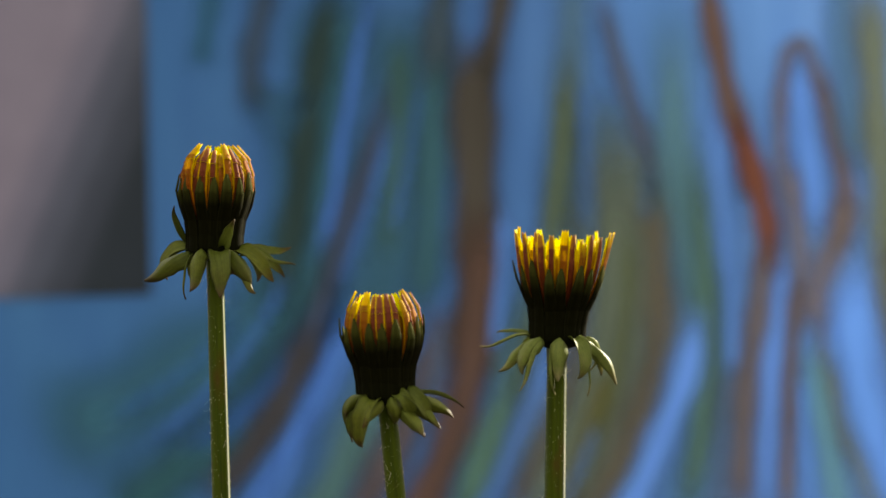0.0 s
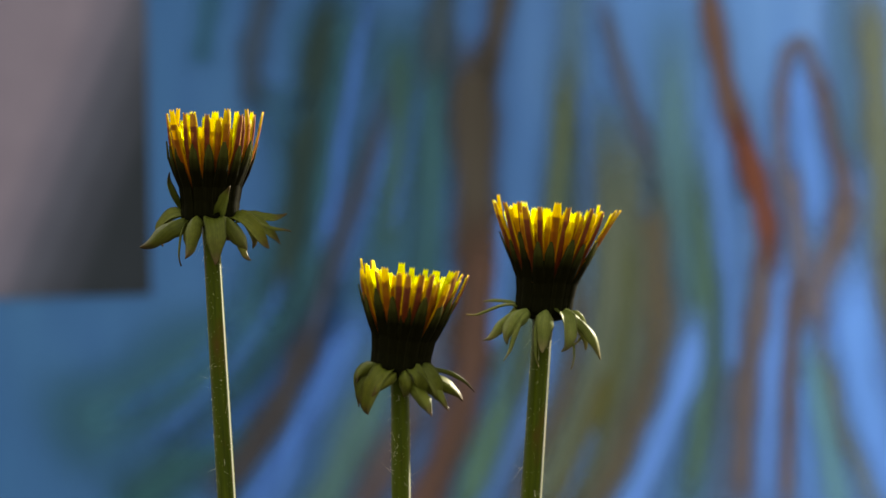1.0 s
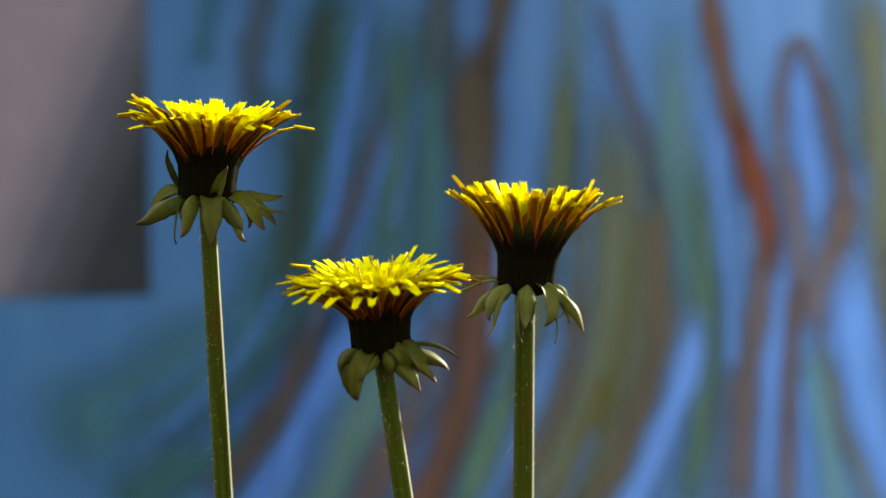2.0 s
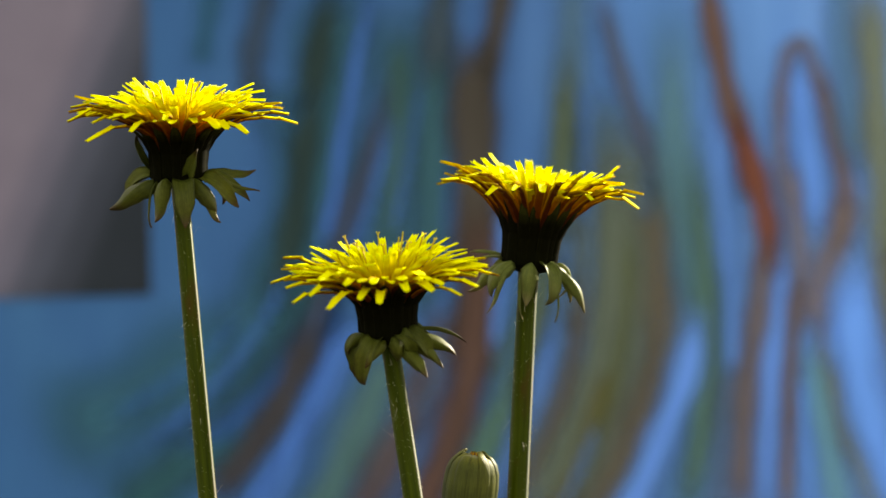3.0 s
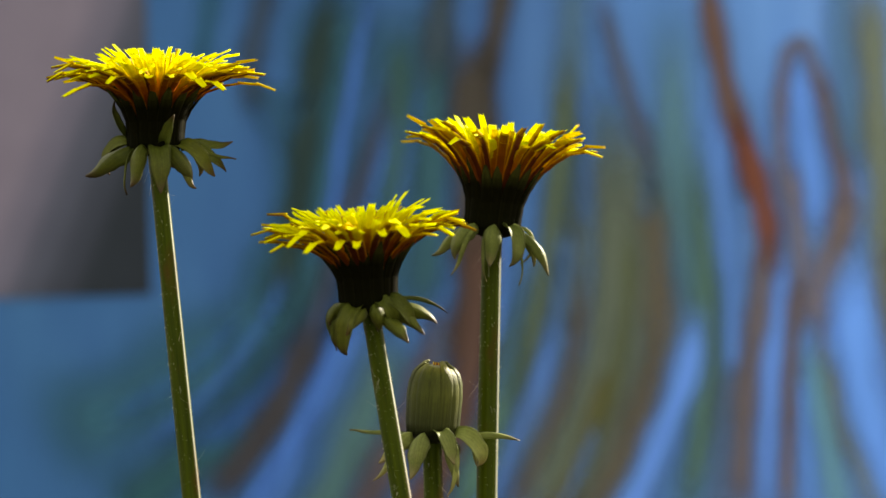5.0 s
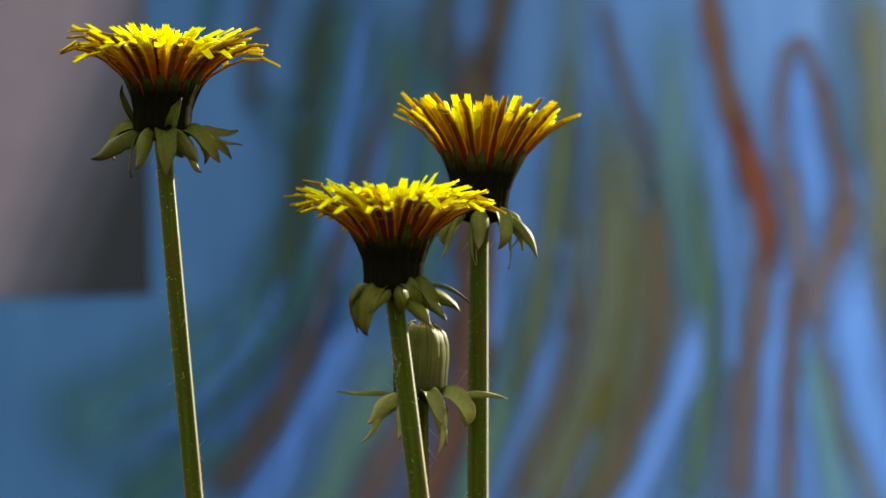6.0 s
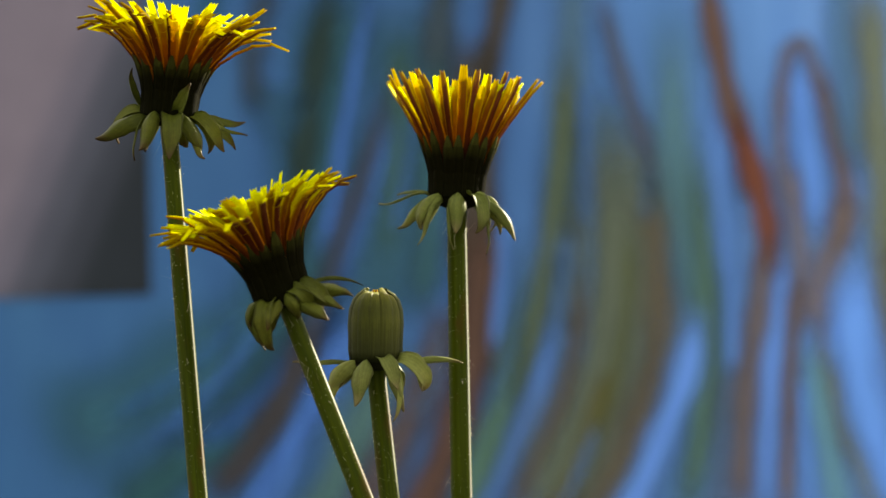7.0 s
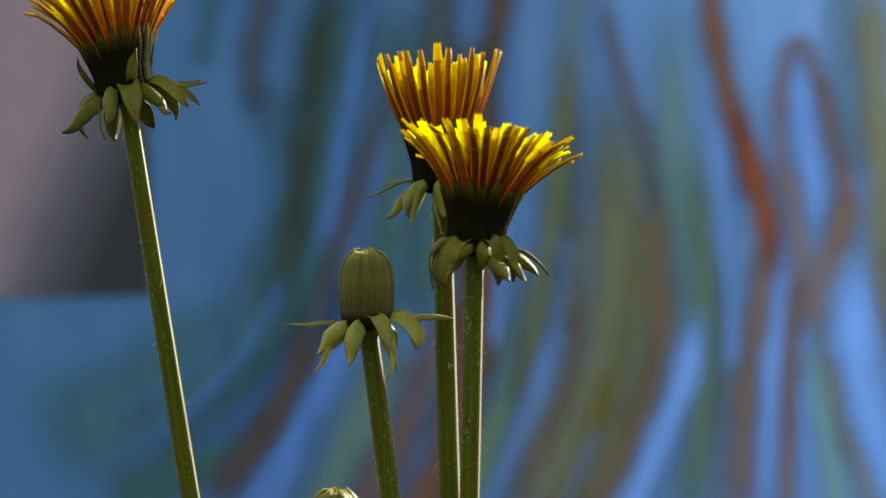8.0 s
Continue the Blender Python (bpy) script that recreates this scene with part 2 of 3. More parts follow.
def sheet(path, widths, thick, cup, v0=0.0, v1=1.0, across=5, teeth=0.0, spin=0.0, caps=(True, True), fold=2.0):
    """A thin blade along a path of (y, z) points: outer side in slot 1, inner side in slot 0, its edges drawn in by cup."""
    bm = bmesh.new()
    uvl = bm.loops.layers.uv.new("UVMap")
    n = len(path)
    sides = []
    where = {}
    for s in (0, 1):
        rows = []
        for i, (y, z) in enumerate(path):
            y0, z0 = path[max(i - 1, 0)]
            y1, z1 = path[min(i + 1, n - 1)]
            ln = math.hypot(y1 - y0, z1 - z0) or 1.0
            ny, nz = (z1 - z0) / ln, -(y1 - y0) / ln
            row = []
            for j in range(across):
                q = 2 * j / (across - 1) - 1
                off = (thick / 2 if s else -thick / 2) * (1 - 0.7 * q * q) - cup * widths[i] * abs(q) ** fold
                dz = teeth * (1 if j % 2 else 0) if i == n - 1 else 0.0
                phi = spin * i / (n - 1)
                side = q * widths[i] / 2
                x, off = side * math.cos(phi) - off * math.sin(phi), side * math.sin(phi) + off * math.cos(phi)
                vert = bm.verts.new((x, y + ny * off, z + nz * off - dz))
                where[vert] = (j / (across - 1), v0 + (v1 - v0) * i / (n - 1))
                row.append(vert)
            rows.append(row)
        sides.append(rows)
    faces = []
    for s, rows in enumerate(sides):
        for a, b in zip(rows, rows[1:]):
            for j in range(across - 1):
                q = (a[j], a[j + 1], b[j + 1], b[j])
                faces.append((q if not s else q[::-1], s))
    inn, out = sides
    for i in range(n - 1):
        faces.append(((inn[i][0], inn[i + 1][0], out[i + 1][0], out[i][0]), 1))
        faces.append(((inn[i + 1][-1], inn[i][-1], out[i][-1], out[i + 1][-1]), 1))
    for j in range(across - 1):
        if caps[0]:
            faces.append(((inn[0][j + 1], inn[0][j], out[0][j], out[0][j + 1]), 1))
        if caps[1]:
            faces.append(((inn[-1][j], inn[-1][j + 1], out[-1][j + 1], out[-1][j]), 1))
    for vs, s in faces:
        f = bm.faces.new(vs)
        f.material_index = s
        rim = len({where[v][0] for v in vs}) == 1
        for loop in f.loops:
            u, v = where[loop.vert]
            loop[uvl].uv = (0.2 if rim else u, v)
    return bm


def blade_pose(r, h, azimuth, lean, twist=0.0):
    """Stands a blade at radius r and height h of its head, leaning out by lean (radians)."""
    a = azimuth
    rho = Vector((math.sin(a), -math.cos(a), 0))
    up = Vector((0, 0, 1))
    d = math.cos(lean) * up + math.sin(lean) * rho
    nrm = math.cos(lean) * rho - math.sin(lean) * up
    t = nrm.cross(d)
    m = Matrix((t, nrm, d)).transposed().to_4x4()
    m.translation = rho * r + up * h
    return m @ Matrix.Rotation(twist, 4, "Z")


def table(rows, t):
    """Straight interpolation in rows of (t, value, ...)."""
    if t <= rows[0][0]:
        return rows[0][1:]
    for a, b in zip(rows, rows[1:]):
        if t <= b[0]:
            s = (t - a[0]) / (b[0] - a[0])
            return tuple(p + (q - p) * s for p, q in zip(a[1:], b[1:]))
    return rows[-1][1:]


# ---- the setting ----
def build_ground():
    bm = bmesh.new()
    box(bm, -40, 40, -40, 40, -0.14, 0.0)
    tagged(new("ground", finish(bm, "ground", [MAT_SOIL], False)), "dark crumbly bare soil", "ground", kind="structure")


BOARD_Y = BOARD - AWAY
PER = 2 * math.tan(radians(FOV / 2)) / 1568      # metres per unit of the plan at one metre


def on_board(px, py, lift=0.0):
    return Vector(((px - 784) * PER * BOARD, BOARD_Y - lift, EYE_Z + (441 - py) * PER * BOARD))


def ribbon(points, width, lift):
    """A flat brush stroke along a smooth line through the points."""
    pts = [Vector(p) for p in points]
    ext = [pts[0] * 2 - pts[1]] + pts + [pts[-1] * 2 - pts[-2]]
    line = []
    for i in range(1, len(ext) - 2):
        p0, p1, p2, p3 = ext[i - 1:i + 3]
        for s in range(8):
            t = s / 8
            line.append(0.5 * ((2 * p1) + (p2 - p0) * t + (2 * p0 - 5 * p1 + 4 * p2 - p3) * t * t + (3 * p1 - p0 - 3 * p2 + p3) * t ** 3))
    line.append(pts[-1])
    bm = bmesh.new()
    uvl = bm.loops.layers.uv.new("UVMap")
    rows = []
    for i, p in enumerate(line):
        d = (line[min(i + 1, len(line) - 1)] - line[max(i - 1, 0)]).normalized()
        side = Vector((-d.y, d.x)) * width / 2 * (1 + 0.12 * math.sin(i * 0.7 + width))
        rows.append([bm.verts.new(on_board(*(p + side * q), lift)) for q in (-1, 0, 1)])
    for i in range(len(rows) - 1):
        for j in (0, 1):
            f = bm.faces.new((rows[i][j], rows[i][j + 1], rows[i + 1][j + 1], rows[i + 1][j]))
            for loop, (u, v) in zip(f.loops, ((j, i), (j + 1, i), (j + 1, i + 1), (j, i + 1))):
                loop[uvl].uv = (u / 2, v / (len(rows) - 1))
    return bm


def build_board():
    board = tagged(new("painted_board"), "blue painted board with flowing teal, brown and rust brush strokes", "painting")
    bm = bmesh.new()
    box(bm, -0.45, 0.45, BOARD_Y, BOARD_Y + 0.018, -0.01, 0.32)
    bmesh.ops.bevel(bm, geom=bm.edges[:], offset=0.002, segments=1, affect="EDGES")
    part("panel", finish(bm, "panel", [ground_coat()], False), board, "blue brush-painted panel")
    lift = [0.0]

    def stroke(rgb, width, points, strength=0.9, soft=0.42):
        lift[0] += 0.00012
        width *= 1.45 if soft > 0.48 else 1.25
        part("brush_stroke", finish(ribbon(points, width, 0.001 + lift[0]), "brush_stroke", [wash(rgb, strength, soft)]), board)

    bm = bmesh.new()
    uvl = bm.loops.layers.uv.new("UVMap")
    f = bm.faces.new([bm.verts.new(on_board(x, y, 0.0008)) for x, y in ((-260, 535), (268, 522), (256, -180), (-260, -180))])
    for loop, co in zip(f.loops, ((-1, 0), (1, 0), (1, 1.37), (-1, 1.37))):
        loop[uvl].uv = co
    part("grey_field", finish(bm, "grey_field", [grey_shadow_coat()], False), board, "mauve painted field with a slanted shadow painted in")
    teal, dusk = (44, 86, 96), (62, 72, 94)
    brown, rust, light = (68, 64, 60), (112, 68, 56), (86, 136, 214)
    stroke((52, 100, 120), 190, [(570, 500), (430, 600), (250, 700), (40, 800)], 0.75, 0.5)
    stroke(teal, 130, [(550, 640), (430, 740), (300, 840), (190, 950)], 0.85, 0.5)
    stroke((50, 98, 172), 66, [(610, 480), (530, 620), (440, 720), (290, 800)], 0.6, 0.5)
    stroke((42, 92, 116), 46, [(384, -70), (368, 30), (352, 130)], 0.6, 0.5)
    stroke((46, 90, 108), 150, [(620, -80), (585, 120), (556, 300), (520, 480), (500, 600)], 0.85, 0.5)
    stroke((44, 64, 64), 66, [(596, -80), (566, 80), (545, 200), (530, 340), (508, 460), (488, 560)], 0.85, 0.45)
    stroke((66, 116, 200), 32, [(668, -60), (632, 110), (604, 260), (590, 360), (556, 480)], 0.7, 0.5)
    stroke((56, 74, 96), 56, [(486, -70), (456, 50), (444, 120), (462, 220)], 0.85, 0.5)
    stroke((48, 90, 120), 110, [(500, 140), (500, 200), (540, 230)], 0.5, 0.5)
    stroke((54, 98, 118), 150, [(740, -60), (724, 160), (706, 330), (680, 480), (640, 620)], 0.7, 0.5)
    stroke((62, 100, 98), 50, [(708, 40), (706, 190), (700, 330), (678, 470)], 0.7, 0.5)
    stroke(dusk, 48, [(708, 90), (662, 250), (622, 370), (585, 480), (548, 600), (500, 710), (440, 800), (360, 910)], 0.85, 0.45)
    stroke((68, 66, 70), 64, [(556, 560), (516, 680), (450, 790), (360, 900)], 0.8, 0.5)
    stroke((72, 122, 200), 60, [(662, 520), (600, 640), (545, 740), (480, 880), (450, 960)], 0.85, 0.5)
    stroke((78, 114, 116), 96, [(700, 580), (650, 730), (580, 880), (540, 960)], 0.8, 0.5)
    stroke((64, 112, 190), 24, [(700, 190), (664, 330), (630, 430), (596, 530)], 0.55, 0.5)
    stroke((64, 112, 186), 22, [(762, 60), (738, 200), (714, 330), (690, 430)], 0.5, 0.5)
    stroke((58, 108, 186), 26, [(516, 470), (452, 590), (362, 700), (240, 806)], 0.55, 0.5)
    stroke((52, 104, 176), 30, [(440, 550), (330, 656), (180, 750)], 0.4, 0.5)
    stroke((46, 82, 96), 34, [(586, 420), (524, 560), (432, 690), (300, 806)], 0.5, 0.5)
    stroke((70, 122, 208), 34, [(612, 540), (574, 660), (522, 770), (452, 880), (390, 980)], 0.75, 0.5)
    stroke((60, 76, 88), 66, [(792, -80), (776, 60), (766, 180)], 0.9, 0.5)
    stroke((54, 96, 108), 62, [(774, 80), (766, 250), (760, 420), (742, 580)], 0.8, 0.5)
    stroke((86, 76, 78), 74, [(800, 520), (765, 640), (715, 760), (640, 900), (600, 960)], 0.85, 0.5)
    stroke((80, 104, 140), 34, [(790, 560), (770, 660), (730, 760)], 0.5, 0.5)
    stroke(brown, 54, [(902, -120), (880, 40), (858, 140), (846, 260)], 0.95, 0.42)
    stroke(brown, 92, [(838, 40), (838, 200), (844, 400), (844, 540), (826, 700)], 1.0, 0.36)
    stroke((86, 66, 60), 84, [(856, 330), (848, 500), (834, 640), (800, 770), (750, 890), (700, 990)], 0.95, 0.42)
    stroke((80, 128, 206), 54, [(990, 540), (940, 720), (880, 840), (800, 990)], 0.85, 0.5)
    stroke((84, 138, 222), 26, [(892, 360), (886, 500), (872, 640)], 0.7, 0.5)
    stroke((82, 118, 104), 62, [(956, 440), (916, 620), (862, 790), (790, 960)], 0.85, 0.5)
    stroke((78, 112, 140), 130, [(1052, 130), (1064, 300), (1074, 430), (1050, 600)], 0.75, 0.5)
    stroke((99, 117, 116), 210, [(1096, 160), (1110, 400), (1106, 560), (1056, 760), (930, 1020)], 0.9, 0.5)
    stroke((97, 109, 98), 140, [(1084, 220), (1088, 470), (1072, 640), (1020, 790), (910, 1000)], 0.85, 0.5)
    stroke((76, 108, 128), 70, [(1016, -120), (1008, 100), (996, 250), (980, 420)], 0.7, 0.5)
    stroke((86, 102, 80), 46, [(1008, 60), (994, 250), (974, 400), (950, 540), (900, 760)], 0.85, 0.5)
    stroke((70, 114, 178), 34, [(1030, 130), (1038, 280), (1034, 420)], 0.5, 0.5)
    stroke((102, 94, 80), 60, [(1140, 300), (1162, 440), (1160, 620), (1106, 790), (990, 1000)], 0.7, 0.5)
    stroke((104, 100, 60), 46, [(1084, 640), (1040, 780), (960, 960)], 0.65, 0.5)
    stroke((96, 104, 66), 30, [(1112, 380), (1106, 560), (1070, 720), (1000, 900)], 0.45, 0.5)
    stroke((82, 112, 140), 28, [(1150, 270), (1140, 330), (1142, 400)], 0.6, 0.5)
    stroke((80, 114, 150), 26, [(1036, 300), (1046, 430), (1036, 560), (1016, 680)], 0.55, 0.5)
    stroke((98, 82, 66), 34, [(1034, 460), (1012, 640), (962, 780), (880, 950)], 0.45, 0.5)
    stroke((80, 116, 165), 24, [(1060, 740), (1020, 840), (960, 960)], 0.6, 0.5)
    stroke((70, 106, 140), 28, [(940, 400), (930, 520), (900, 640), (866, 740)], 0.55, 0.5)
    stroke((74, 84, 108), 40, [(1052, -40), (1086, 90), (1116, 190), (1146, 270), (1180, 370)], 0.95, 0.45)
    stroke((82, 124, 140), 82, [(1180, -60), (1190, 200), (1214, 400), (1240, 540), (1246, 720), (1196, 980)], 0.85, 0.5)
    stroke((80, 114, 104), 52, [(1222, 240), (1244, 460), (1256, 620), (1240, 760), (1190, 980)], 0.75, 0.5)
    stroke(light, 38, [(1252, 120), (1272, 340), (1290, 500), (1294, 640), (1288, 760)], 0.85, 0.5)
    stroke((96, 150, 240), 58, [(1236, 520), (1212, 660), (1168, 770), (1120, 880), (1050, 1010)], 0.9, 0.5)
    stroke((84, 108, 140), 46, [(1300, 620), (1276, 760), (1262, 990)], 0.7, 0.5)
    stroke((94, 74, 68), 52, [(1236, -120), (1262, 60), (1288, 180), (1324, 300), (1340, 380)], 1.0, 0.4)
    stroke(rust, 56, [(1292, 180), (1324, 290), (1348, 370), (1356, 440), (1346, 540)], 1.0, 0.42)
    stroke((102, 94, 98), 56, [(1356, 400), (1340, 540), (1322, 660), (1312, 780), (1304, 980)], 0.95, 0.45)
    stroke((96, 146, 232), 42, [(1392, 430), (1376, 560), (1360, 680), (1348, 980)], 0.9, 0.5)
    stroke((92, 148, 236), 60, [(1404, 90), (1418, 220), (1434, 320), (1444, 420)], 0.9, 0.5)
    stroke((98, 98, 118), 32, [(1386, 470), (1378, 300), (1376, 190), (1386, 110), (1408, 76), (1432, 110), (1462, 200), (1480, 270)], 0.95, 0.42)
    stroke((112, 106, 116), 44, [(1386, 270), (1402, 370), (1412, 470), (1408, 560)], 0.85, 0.48)
    stroke((104, 92, 98), 46, [(1440, 110), (1470, 230), (1490, 330), (1488, 400), (1470, 470)], 0.95, 0.45)
    stroke((116, 104, 104), 60, [(1500, 330), (1476, 420), (1446, 500), (1432, 600)], 0.8, 0.5)
    stroke((104, 92, 92), 34, [(1408, 470), (1398, 600), (1392, 740), (1384, 980)], 0.95, 0.45)
    stroke((106, 104, 108), 26, [(1452, 540), (1450, 620), (1466, 720), (1500, 850)], 0.8, 0.48)
    stroke((80, 122, 160), 66, [(1478, -120), (1486, 60), (1500, 190), (1520, 320)], 0.75, 0.5)
    stroke((108, 118, 100), 84, [(1528, -120), (1542, 120), (1556, 280), (1566, 430), (1576, 640)], 0.95, 0.48)
    stroke((94, 146, 168), 54, [(1430, 590), (1448, 720), (1472, 850), (1500, 980)], 0.85, 0.5)
    stroke((92, 150, 236), 26, [(1412, 640), (1420, 760), (1434, 900), (1446, 990)], 0.8, 0.5)
    stroke((104, 118, 112), 40, [(1456, 600), (1486, 730), (1530, 850), (1590, 980)], 0.85, 0.5)
    stroke((100, 160, 252), 84, [(1522, 440), (1510, 600), (1530, 720), (1580, 850), (1650, 980)], 0.95, 0.5)
    stroke((106, 112, 104), 60, [(1560, 400), (1580, 600), (1640, 760)], 0.8, 0.5)


# ---- dandelions ----
# how the outer and the inner blades lean, in degrees at five stations from foot to tip, as the head opens
LEAN_OUT = [(0.0, 10, 23, 6, -20, -56), (0.22, 13, 26, 17, 10, 8), (0.5, 12, 27, 33, 30, 24), (0.8, 16, 42, 52, 58, 74), (1.0, 18, 54, 73, 86, 98)]
LEAN_IN = [(0.0, 0, 0, 0, -3, -6), (0.22, 0, 1, 2, 2, 0), (0.5, 0, 3, 5, 6, 4), (0.8, 2, 6, 10, 14, 18), (1.0, 4, 8, 13, 20, 30)]
LEAN_BRACT = [(0.0, -2, 4, 21, 10, -20), (0.22, -1, 5, 25, 19, 6), (0.5, -1, 2, 22, 31, 28), (0.8, 0, 1, 25, 40, 48), (1.0, 0, 1, 38, 60, 72)]
CURL = [(0.35, 0), (0.5, 6), (0.65, 20), (0.78, 38), (0.9, 24), (1.0, 8)]       # how the tips roll back
#        count, radius, length, width, leaning (0 inner .. 1 outer), striped back
RINGS = [(26, 46, 165, 16, 1.0, True), (26, 42, 156, 17, 0.90, True), (28, 35, 152, 15, 0.80, False),
         (28, 28, 144, 14, 0.60, False), (22, 19, 128, 12.5, 0.34, False), (14, 10, 112, 11, 0.10, False)]
SEGS = 6
BRACT_LEN, BRACT_SEGS, BRACTS = 140, 5, 17


def bend(row, u):
    """The lean at u of the way along a blade with the given leans at even stations."""
    p = u * (len(row) - 1)
    i = min(int(p), len(row) - 2)
    return radians(row[i] + (row[i + 1] - row[i]) * (p - i))


def blade_meshes(unit, name, length, width, segs, mats, taper, thick, cup, teeth, lap=0.25, sink=0.6):
    out = []
    seg = length / segs
    for i in range(segs):
        path, widths = [], []
        for q, sunk in ((-lap if i else 0.0, sink), (0.04, sink / 3), (0.5, 0.0), (1.02, 0.0)):       # the foot end slides under the piece below
            path.append((-sunk * unit, q * seg * unit))
            widths.append(width * table(taper, max(0.0, min(1.0, (i + q) / segs)))[0] * unit)
        bm = sheet(path, widths, thick * unit, cup, i / segs, (i + 1) / segs, 5, teeth * unit if i == segs - 1 else 0.0, 0.0, (i == 0, i == segs - 1))
        out.append(finish(bm, name, mats))
    return out


PETAL_TAPER = [(0.0, 0.60), (0.3, 0.92), (0.6, 1.0), (0.9, 0.98), (1.0, 0.80)]
STRAP_TAPER = [(0.0, 0.62), (0.3, 0.94), (0.6, 1.0), (0.88, 0.90), (1.0, 0.62)]
BRACT_TAPER = [(0.0, 0.96), (0.5, 1.0), (0.70, 0.90), (0.84, 0.74), (0.94, 0.50), (1.0, 0.20)]
SEPAL_TAPER = [(0.0, 0.72), (0.14, 0.96), (0.38, 1.0), (0.60, 0.86), (0.78, 0.56), (0.9, 0.28), (1.0, 0.08)]


def sepal_mesh(unit, length, width, curl0, curl1, spin, phase, skin):
    """A curled-back outer bract that starts at lean curl0 and ends at curl1 (degrees), turning about its length by spin."""
    n = 15
    y = z = 0.0
    path = [(0.0, 0.0)]
    for i in range(n - 1):
        q = (i + 0.5) / (n - 1)
        a = radians(curl1 - curl0) * (1 - (1 - q) ** 3.0) + 0.16 * math.sin(6 * q + phase) * q + 2.6 * math.sin(phase * 3) * max(0.0, q - 0.7)
        y += math.sin(a) * length / (n - 1)
        z += math.cos(a) * length / (n - 1)
        path.append((y * unit, z * unit))
    widths = [1.14 * width * table(SEPAL_TAPER, i / (n - 1))[0] * unit for i in range(n)]
    widths = [w * (1 + 0.05 * math.sin(i * 1.3 + phase)) for i, w in enumerate(widths)]
    bm = sheet(path, widths, 2.8 * unit, 0.30 if math.sin(phase * 5) > 0.6 else -0.44, 0, 1, 9, 0.0, radians(spin), (True, True), 1.6)
    for v in bm.verts:                       # a faint keel and wavy margins
        q = v.co / unit
        v.co.x += unit * 11 * math.sin(phase * 7) * (q.length / length) ** 2
        v.co.y += unit * (2.0 * math.sin(q.x * 0.16 + phase) * math.sin(q.z * 0.09 + phase * 2) - 0.9 * math.exp(-(q.x / 2.2) ** 2))
    return finish(bm, "sepal", [skin, skin])


def stem_mesh(unit, length, radius, bow):
    bm = bmesh.new()
    n, rings, steps = 14, [], 26
    for i in range(steps + 1):
        q = i / steps
        r = radius * (1.0 + 0.42 * (1 - q) + 0.03 * math.sin(9 * q)) * (1.0 if q < 0.985 else 1.15)
        x = bow * math.sin(math.pi * min(1, max(0, (q - 0.35) / 0.65)))
        rings.append([bm.verts.new((unit * (x + r * math.sin(math.tau * j / n)), -unit * r * math.cos(math.tau * j / n), unit * length * q)) for j in range(n)])
    for lo, hi in zip(rings, rings[1:]):
        for j in range(n):
            bm.faces.new((lo[j], lo[(j + 1) % n], hi[(j + 1) % n], hi[j]))
    bm.faces.new(rings[0][::-1])
    bm.faces.new(rings[-1])
    return finish(bm, "stem", [MAT_STEM])


def hair_mesh(unit, length, radius, bow, rng, count):
    """Fine pale wool along a stem."""
    bm = bmesh.new()
    for _ in range(count):
        q = 1 - rng.random() ** 1.2 * 0.42
        a = rng.uniform(0, math.tau)
        x = bow * math.sin(math.pi * min(1, max(0, (q - 0.35) / 0.65)))
        out = Vector((math.sin(a), -math.cos(a), 0))
        p = Vector((x, 0, length * q)) + out * radius * 0.98
        way = (out * rng.uniform(0.25, 1.0) + Vector((0, 0, rng.uniform(-1.0, 1.0)))).normalized()
        ln = rng.choice((7, 10, 16, 32)) * rng.uniform(0.6, 1.3)
        sidev = way.cross(out)
        sidev = sidev.normalized() if sidev.length > 1e-4 else Vector((1, 0, 0))
        w = 0.3
        tri = [p + sidev * w, p - sidev * w, p + out * w]
        end = p + way * ln + Vector((0, 0, -0.08 * ln))
        vs = [bm.verts.new(v * unit) for v in tri] + [bm.verts.new(end * unit)]
        for f in ((0, 1, 3), (1, 2, 3), (2, 0, 3)):
            bm.faces.new([vs[i] for i in f])
    return finish(bm, "wool", [MAT_HAIR], False)


def fuzz_mesh(unit, length, radius, bow, rng, count):
    """A short dense down that stands off the stem and catches light at its edge."""
    verts, faces = [], []
    for _ in range(count):
        q = 1 - rng.random() * 0.5
        a = rng.uniform(0, math.tau)
        x = bow * math.sin(math.pi * min(1, max(0, (q - 0.35) / 0.65)))
        r = radius * (1.0 + 0.42 * (1 - q) + 0.03 * math.sin(9 * q))
        out = Vector((math.sin(a), -math.cos(a), 0))
        side = Vector((math.cos(a), math.sin(a), 0))
        p = Vector((x, 0, length * q)) + out * r * 0.98
        end = p + out * rng.uniform(1.0, 3.2) + side * rng.uniform(-1.2, 1.2) + Vector((0, 0, rng.uniform(-1.8, 1.8)))
        n = len(verts)
        verts += [(p + side * 0.32) * unit, (p - side * 0.32) * unit, (p + Vector((0, 0, 0.5))) * unit, end * unit]
        faces += [(n, n + 1, n + 3), (n + 1, n + 2, n + 3), (n + 2, n, n + 3)]
    me = bpy.data.meshes.new("down")
    me.from_pydata(verts, [], faces)
    me.materials.append(MAT_HAIR)
    return me


